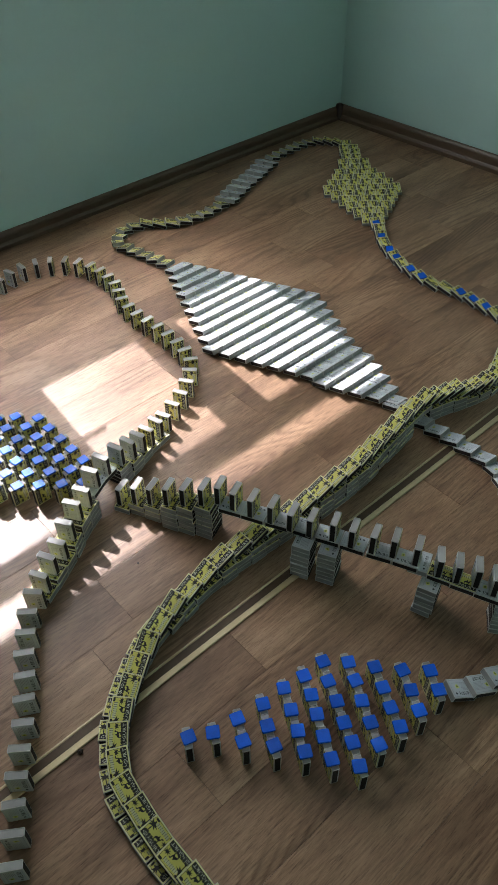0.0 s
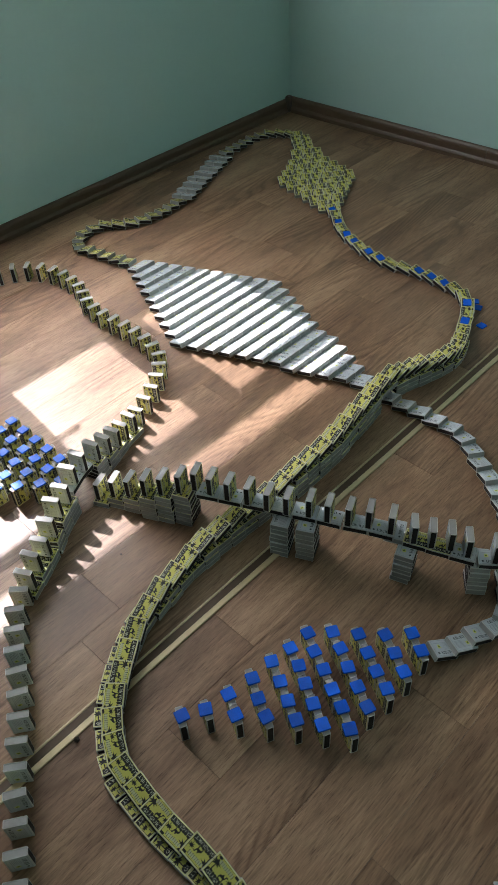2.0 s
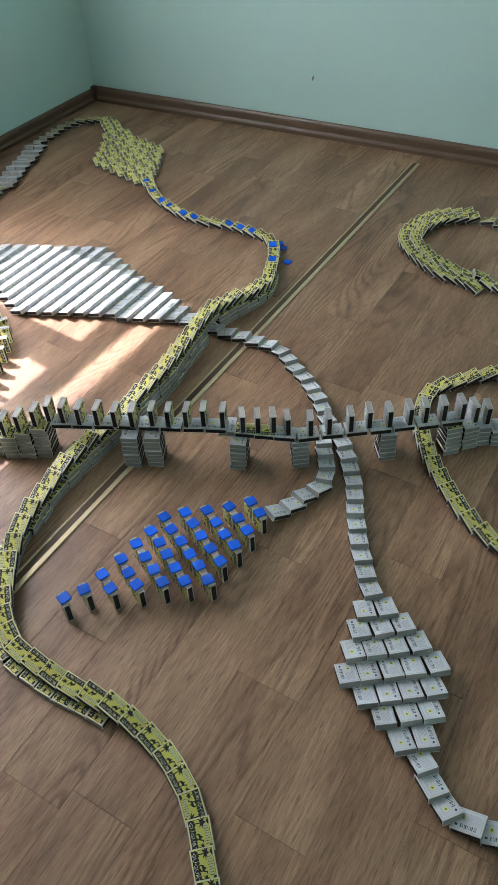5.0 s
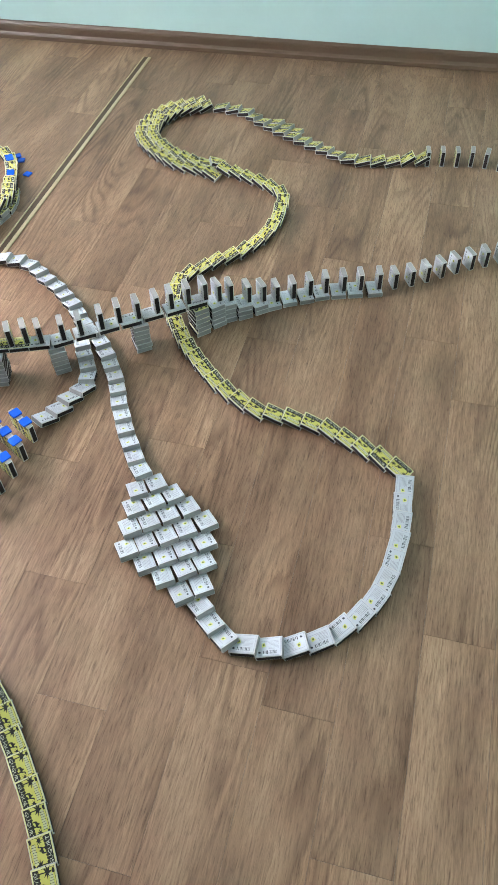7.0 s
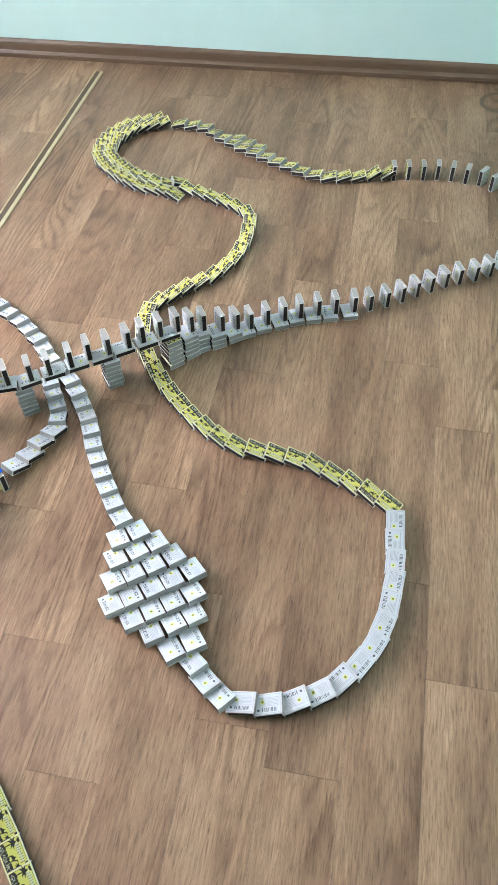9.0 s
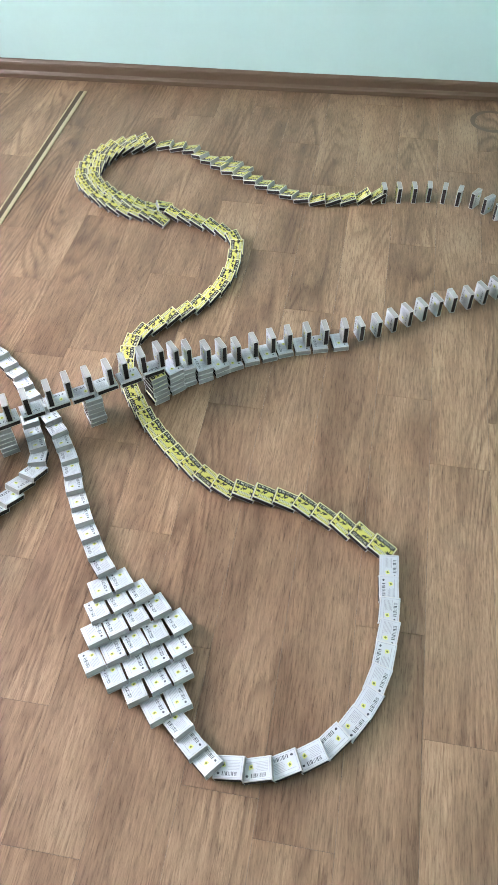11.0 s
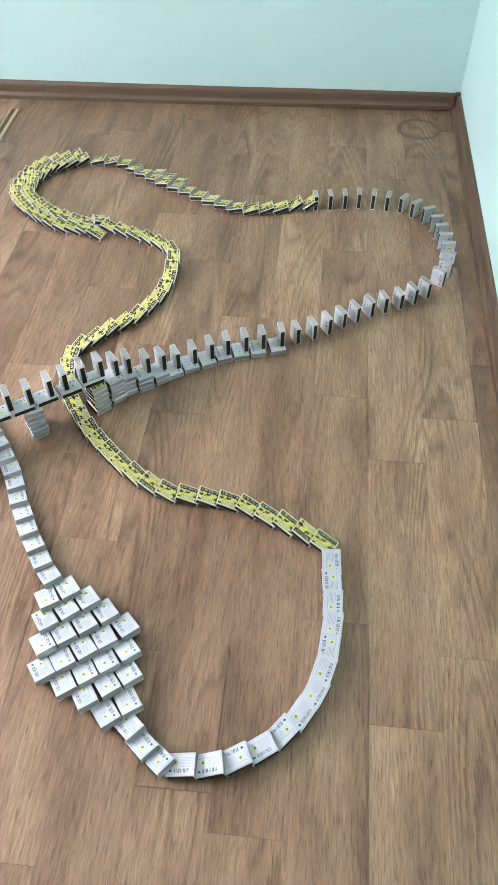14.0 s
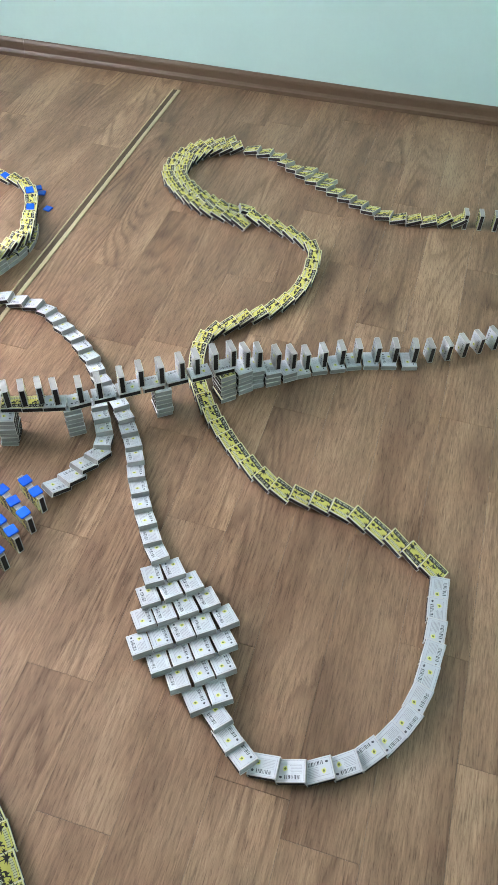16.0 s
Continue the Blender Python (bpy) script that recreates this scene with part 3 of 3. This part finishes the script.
standing_chain([(0.262, 0.942), (0.231, 0.909), (0.184, 0.841), (0.145, 0.771), (0.098, 0.70), (0.044, 0.629), (0.0, 0.56), (-0.06, 0.47), (-0.12, 0.38)], g, True)

# -- blue-topped field beside the window line
g = "field of boxes topped with blue tiles by the window"
LOW = (1.182, 1.126, 1.152, 1.184, 1.215, 1.247, 1.279, 1.311, 1.343)
HIGH = (1.39, 1.418, 1.446, 1.475, 1.46, 1.44, 1.42, 1.40, 1.38)
for i, (y0, y1) in enumerate(zip(LOW, HIGH)):
    n = int((y1 - y0) / 0.0495 + 0.4) + 1
    for j in range(n):
        x, y = 0.538 - 0.0385 * i, y0 + 0.0495 * j
        standing(V2(x, y), V2(0, -1), 0, g, False, STAND)
        chip(pose(x, y + rng.uniform(-1, 1) * 0.002, L, 0, 0, jitter(9)))

# -- middle field of boxes topped with blue tiles
g = "middle field of boxes topped with blue tiles"
ROW_AT = [(0.301, 0.505), (0.340, 0.481), (0.377, 0.454), (0.416, 0.429), (0.456, 0.406), (0.490, 0.384), (0.525, 0.363), (0.567, 0.349), (0.604, 0.325), (0.644, 0.305), (0.689, 0.289)]
for (x, y), n in zip(ROW_AT, (1, 1, 2, 3, 4, 5, 6, 5, 4, 3, 2)):
    d = V2(0.885, -0.465)
    v = V2(0.465, 0.885)
    for j in range(n):
        q = V2(x, y) + v * (0.0388 * (j - (n - 1) / 2))
        standing(q, d, 0, g, True, STAND)
        chip(pose(q.x + jitter(0.002), q.y + jitter(0.002), L, 0, 0, heading(d) + jitter(9)))

# -- large toppled field
g = "large toppled field of boxes"
for i in range(21):
    y = 1.776 - 0.0447 * i
    x0 = 1.225 - 0.0209 * i if i < 10 else 1.037 + 0.0196 * (i - 9)
    x1 = 1.300 + 0.0202 * i if i < 10 else 1.482 - 0.0187 * (i - 9)
    n = max(1, round((x1 - x0) / 0.0392))
    dy = 0.003 * rng.random()
    for j in range(n):
        x = (x0 + x1) / 2 + 0.0387 * (j - (n - 1) / 2)
        fallen(Vector((x, y - dy - 0.001 * rng.random(), 0)), Vector((0, -1, 0)), 0.0447, g, False, centred=False, turn=0.5)

# -- line that leads away from it, through the passage under the raised line, to the crossing
g = "toppled line from the field to the crossing"
fallen_chain([(1.252, 0.845), (1.250, 0.80), (1.250, 0.74), (1.254, 0.69), (1.256, 0.64), (1.256, 0.568), (1.236, 0.515), (1.205, 0.47), (1.170, 0.415), (1.128, 0.367), (1.095, 0.332), (1.060, 0.300), (1.025, 0.262)], g, False)
fallen_chain([(0.996, 0.226), (0.948, 0.186), (0.892, 0.148), (0.822, 0.112), (0.740, 0.066), (0.671, 0.018), (0.639, -0.006)], g, False, count=11)
fallen_chain([(0.980, 0.270), (0.942, 0.246), (0.914, 0.228), (0.882, 0.211), (0.848, 0.206), (0.811, 0.220), (0.767, 0.236), (0.732, 0.255)], g, False, count=8)

# -- toppled kite with white backs up
g = "toppled kite of white-backed boxes"
KITE = [(0.601, -0.035, 2), (0.569, -0.060, 3), (0.533, -0.085, 4), (0.495, -0.113, 5), (0.462, -0.142, 4), (0.431, -0.170, 3), (0.391, -0.198, 2), (0.362, -0.224, 1), (0.334, -0.254, 1), (0.312, -0.284, 1)]
for k, (x, y, n) in enumerate(KITE):
    d = Vector((-0.79, -0.613, 0)) if k < 7 else Vector((-0.66, -0.75, 0))
    v = Vector((0.60, -0.80, 0))
    for j in range(n):
        fallen(Vector((x, y, 0)) + v * (0.0418 * (j - (n - 1) / 2)), d, 0.044, g, False)

# -- near loop: white backs, then yellow sides, under the bridge and round the far bend
g = "near toppled loop"
fallen_chain([(0.306, -0.325), (0.311, -0.380), (0.331, -0.426), (0.352, -0.467), (0.381, -0.496), (0.412, -0.521), (0.458, -0.545), (0.503, -0.559), (0.548, -0.567), (0.631, -0.571), (0.724, -0.566)], g, False, count=13)
fallen_chain([(0.768, -0.549), (0.798, -0.489), (0.830, -0.421), (0.855, -0.345), (0.862, -0.254), (0.868, -0.205), (0.904, -0.133), (0.963, -0.062), (1.023, -0.001), (1.096, 0.055), (1.140, 0.082), (1.186, 0.099), (1.236, 0.108), (1.274, 0.104), (1.309, 0.091), (1.373, 0.037), (1.438, -0.024), (1.507, -0.063), (1.552, -0.078), (1.604, -0.085), (1.696, -0.082), (1.745, -0.062), (1.782, -0.003), (1.818, 0.084), (1.836, 0.130)], g, True)
g = "far toppled double bend"
INNER = [(1.866, 0.165), (1.851, 0.204), (1.859, 0.256), (1.876, 0.299), (1.904, 0.347), (1.940, 0.392), (1.975, 0.422), (2.009, 0.432), (2.049, 0.432), (2.089, 0.425), (2.128, 0.409), (2.160, 0.387), (2.180, 0.356), (2.204, 0.312)]
fallen_chain([(1.798, 0.166), (1.812, 0.213), (1.82, 0.266), (1.840, 0.317), (1.871, 0.370), (1.911, 0.420), (1.955, 0.457), (2.003, 0.472), (2.053, 0.472), (2.100, 0.463), (2.147, 0.444), (2.188, 0.415), (2.214, 0.377), (2.232, 0.342)], g, True, pitch=0.038)
fallen_chain(INNER, g, True, pitch=0.037)
g = "far toppled line to the corner bend"
FAR_LINE = [(2.214, 0.255), (2.210, 0.219), (2.205, 0.180), (2.190, 0.145), (2.165, 0.115), (2.138, 0.075), (2.112, 0.039), (2.088, -0.008), (2.044, -0.084), (2.008, -0.161), (1.980, -0.225), (1.975, -0.293), (1.997, -0.384), (2.027, -0.483), (2.045, -0.577), (2.053, -0.640), (2.043, -0.717), (2.029, -0.765), (1.996, -0.807), (1.964, -0.834), (1.916, -0.851), (1.831, -0.867), (1.785, -0.868), (1.738, -0.861), (1.688, -0.843), (1.655, -0.822)]
FRONT_AT = -0.46          # the wave of toppling stopped here
for p, d in spaced(FAR_LINE, pitch=0.0460):
    if p.x > 1.9 and p.y > FRONT_AT:
        fallen(p, d, 0.0460, g, True, lean=14 if p.y < FRONT_AT + 0.05 else 0)
    else:
        standing(p - Vector((*d, 0)) * 0.024, d, 0.0, "standing line round the corner bend", True, STAND)
fallen_chain([(2.150, 0.045), (2.128, 0.008), (2.105, -0.030)], g, True, count=3)

# -- standing line from the corner bend up on to the bridge
g = "standing line up to the bridge"
standing_chain([(1.622, -0.795), (1.578, -0.737), (1.534, -0.651), (1.477, -0.572), (1.425, -0.497), (1.401, -0.453)], g, True, count=10)
STEPS = [(1.376, -0.414, 1), (1.361, -0.367, 1), (1.346, -0.324, 1), (1.330, -0.279, 1), (1.310, -0.240, 1), (1.288, -0.199, 1), (1.266, -0.160, 1), (1.242, -0.127, 2), (1.215, -0.096, 3), (1.195, -0.056, 4), (1.169, -0.030, 5), (1.140, 0.000, 6)]
for k, (x, y, lv) in enumerate(STEPS):
    a, b = STEPS[max(0, k - 1)], STEPS[min(len(STEPS) - 1, k + 1)]
    d = V2(b[0] - a[0], b[1] - a[1]).normalized()
    n_ = V2(-d.y, d.x)
    q = V2(x, y) + n_ * 0.009 + d * 0.0125
    if k < len(STEPS) - 1:
        for lev in range(lv):
            laid(q.x, q.y, lev * T, heading(d) + 90, g, False, "matchbox lying flat in a stack, white side up")
        standing(V2(x, y) + n_ * 0.003, d, lv * T, g, True, STACKED)
    else:
        column(V2(1.116, 0.002), d, lv, g)

# -- bridge: decks of flat boxes on piers, boxes standing on top
g = "bridge of matchboxes"
DECK_R = [(0.9, 0.302), (1.133, -0.016)]          # lower, right-hand run
DECK_M = [(0.851, 0.434), (0.9, 0.302)]
DECK_L = [(0.659, 0.831), (0.841, 0.449)]           # upper, left-hand run
for (a, b), z, n, tops in ((DECK_R, 6 * T, 7, ()), (DECK_M, 6 * T, 3, (0, 1)), (DECK_L, 7 * T, 8, ())):
    d = V2(b[0] - a[0], b[1] - a[1])
    for k in range(n):
        q = V2(*a) + d * ((k + 0.5) / n)
        laid(q.x, q.y, z, heading(d), g, k in tops, "matchbox laid flat as a bridge deck")
for x, y, dd, n in ((0.722, 0.648, DECK_L, 7), (0.748, 0.600, DECK_L, 7), (0.836, 0.418, DECK_M, 6), (0.908, 0.296, DECK_R, 6), (1.026, 0.126, DECK_R, 6)):
    d = V2(dd[1][0] - dd[0][0], dd[1][1] - dd[0][1]).normalized()
    column(V2(x, y), d, n, g, yellow_top=False)
d = V2(0.417, -0.909)
laid(0.851, 0.455, 6 * T, heading(d) + 90, g, False, "matchbox laid flat as a bridge deck")
STAIR = [(0.553, 1.048, 1), (0.574, 1.018, 2), (0.591, 0.981, 3), (0.603, 0.935, 5), (0.622, 0.9, 6), (0.643, 0.865, 7)]
for x, y, lv in STAIR:
    q = V2(x, y) + V2(0.417, -0.909) * 0.006
    column(q, d, lv, g)
    standing(V2(x, y), d, lv * T, g, False, STACKED)
for x, y in ((0.663, 0.835), (0.675, 0.801), (0.69, 0.762), (0.708, 0.723), (0.722, 0.681), (0.741, 0.645), (0.766, 0.607), (0.78, 0.57), (0.8, 0.533), (0.821, 0.5), (0.839, 0.458)):
    standing(V2(x, y), d, 8 * T, g, False, DECKED)
for x, y in ((0.857, 0.419), (0.871, 0.386), (0.891, 0.356), (0.898, 0.322), (0.92, 0.275), (0.945, 0.24), (0.977, 0.201), (1.008, 0.168), (1.032, 0.128), (1.06, 0.091), (1.085, 0.061), (1.111, 0.027), (1.134, -0.008)):
    standing(V2(x, y), V2(0.577, -0.817), 7 * T, g, False, DECKED)

# -- raised toppled line, laid over one to four layers of flat boxes
g = "raised toppled line"
RAIL = [(-0.26, -0.20), (-0.19, -0.165), (-0.118, -0.125), (-0.051, -0.079), (0.020, -0.015), (0.083, 0.044), (0.134, 0.108), (0.165, 0.190), (0.176, 0.285), (0.173, 0.385), (0.174, 0.446), (0.184, 0.532), (0.226, 0.603), (0.294, 0.662), (0.371, 0.710), (0.455, 0.736), (0.547, 0.750), (0.671, 0.749), (0.775, 0.743), (0.880, 0.738), (1.0, 0.742), (1.076, 0.752), (1.146, 0.762), (1.217, 0.772), (1.270, 0.776), (1.330, 0.764), (1.390, 0.746), (1.473, 0.728), (1.545, 0.740), (1.605, 0.765)]


def rail_level(p):
    if p.y < 0.27:
        return 0
    if p.x < 0.40:
        return 1
    for x, lv in ((0.58, 2), (0.85, 3), (1.30, 4), (1.39, 3), (1.48, 2), (1.58, 1)):
        if p.x < x:
            return lv
    return 0


for run, gap in ((RAIL[:25], 0.0455), (RAIL[24:], 0.033)):
    for p, d in spaced(run, pitch=gap)[1 if run[0] == RAIL[24] else 0:]:
        lv = rail_level(p)
        up = rail_level(p + Vector((*d, 0)) * 0.05)
        fallen(p, d, gap, g, True, z=lv * T, lean=6 if up > lv else 0)
for p, d in spaced(RAIL, pitch=0.0395):
    lv = rail_level(p)
    for lev in range(lv):
        if abs(p.x - 1.247) < 0.03 and lev < 3:
            continue          # the passage under the line
        s = rng.uniform(-1, 1) * 0.0015 + (0.010 if lv == 1 and p.x < 0.4 else 0)
        laid(p.x - d.y * s, p.y + d.x * s, lev * T, heading(d) + 90, g, True)

# -- toppled line with blue tiles, to the corner field
g = "toppled line with blue tiles"
TILED = [(1.650, 0.785), (1.690, 0.802), (1.738, 0.832), (1.775, 0.871), (1.788, 0.914), (1.791, 0.956), (1.796, 1.004), (1.797, 1.050), (1.791, 1.089), (1.784, 1.124), (1.783, 1.169), (1.788, 1.217), (1.801, 1.262), (1.818, 1.309), (1.842, 1.363), (1.872, 1.412), (1.912, 1.460), (1.945, 1.505)]
for k, (p, d) in enumerate(spaced(TILED, pitch=0.0465)):
    ob = fallen(p, d, 0.0465, g, True)
    if k in (0, 2, 5, 6, 7, 10, 11, 13, 14, 16, 18, 19):
        th = math.asin(T / 0.0465)
        o = rng.uniform(-0.006, 0.008)
        chip(pose(p.x + d.x * o, p.y + d.y * o, T * math.cos(th) + (L / 2 + o) * math.sin(th) + 0.0004, 0, 0, heading(d)) @ pose(0, 0, 0, math.degrees(th), 0, jitter(18)))
for x, y in ((1.786, 0.832), (1.764, 0.808), (1.692, 0.752)):
    chip(pose(x, y, 0, 0, 0, jitter(40)))

# -- corner field with yellow sides up
g = "toppled corner field"
u, v = Vector((0.634, 0.773, 0)), Vector((-0.773, 0.634, 0))
for i, n in enumerate((2, 3, 4, 5, 6, 7, 6, 5, 4, 3, 3, 2, 2, 2, 1)):
    for j in range(n):
        fallen(Vector((1.962, 1.535, 0)) + u * (0.0452 * i) + v * (0.0415 * (j - (n - 1) / 2)), u, 0.0452, g, True)
g = "toppled line along the window wall"
fallen_chain([(2.360, 2.065), (2.342, 2.103), (2.309, 2.140), (2.258, 2.157), (2.200, 2.160), (2.142, 2.156), (2.064, 2.150)], g, True)
for k, (p, d) in enumerate(spaced([(2.015, 2.130), (1.958, 2.109), (1.851, 2.068), (1.749, 2.027), (1.694, 2.002)], count=8)):
    n_ = V2(-d.y, d.x)
    for s in (-0.0195, 0.0195):
        fallen(p + n_ * s, d, 0.046, g, False)
fallen_chain([(1.650, 1.985), (1.579, 1.973), (1.510, 1.975), (1.449, 1.990), (1.400, 2.025), (1.350, 2.062), (1.290, 2.066), (1.235, 2.040), (1.210, 2.000), (1.218, 1.955), (1.228, 1.90), (1.240, 1.845), (1.250, 1.80)], g, True)

join_boxes()

# ---- floor: a sub-floor and its printed planks ----
bm = bmesh.new()
cuboid(bm, (X_BACK - 0.1, -1.2, -0.12), (2.85, 2.5, -0.0009))
floor = tagged(new("floor", mesh_of(bm, "floor", M_JOINT)), "brown oak-look plank floor", kind="structure")
PW, PL = 0.1297, 0.604
PHASE = {-1: 0.552, 0: 0.411, 1: 0.602, 2: 0.815, 3: 0.270, 4: 0.510, 5: 0.740, 6: 0.359, 7: 0.637}


def plank_mesh(length, width):
    bm = bmesh.new()
    g_, c = 0.0002, 0.0003
    x0, x1, y0, y1 = g_, length - g_, g_, width - g_
    top = [bm.verts.new(p) for p in ((x0 + c, y0 + c, 0), (x1 - c, y0 + c, 0), (x1 - c, y1 - c, 0), (x0 + c, y1 - c, 0))]
    low = [bm.verts.new(p) for p in ((x0, y0, -0.0008), (x1, y0, -0.0008), (x1, y1, -0.0008), (x0, y1, -0.0008))]
    bm.faces.new(top)
    for i in range(4):
        bm.faces.new((low[i], low[(i + 1) % 4], top[(i + 1) % 4], top[i]))
    bm.faces.new(low[::-1])
    return mesh_of(bm, "plank", M_WOOD)


PLANK = plank_mesh(PL, PW)
prng = random.Random(3)
X_ENDS = X_BACK - 0.1, 2.80
for k in range(-2, 24):
    y0 = -0.770 + PW * k
    ph = PHASE.get(k, prng.uniform(0, PL))
    x = ph - PL * math.ceil((ph - X_BACK) / PL)
    while x < X_ENDS[1] - 0.02:
        a, b = max(x, X_ENDS[0]), min(x + PL, X_ENDS[1])
        ob = new("plank", PLANK if b - a > PL - 0.001 else plank_mesh(b - a, PW))
        ob.parent = floor
        ob.location = (a, y0, 0)
        x += PL
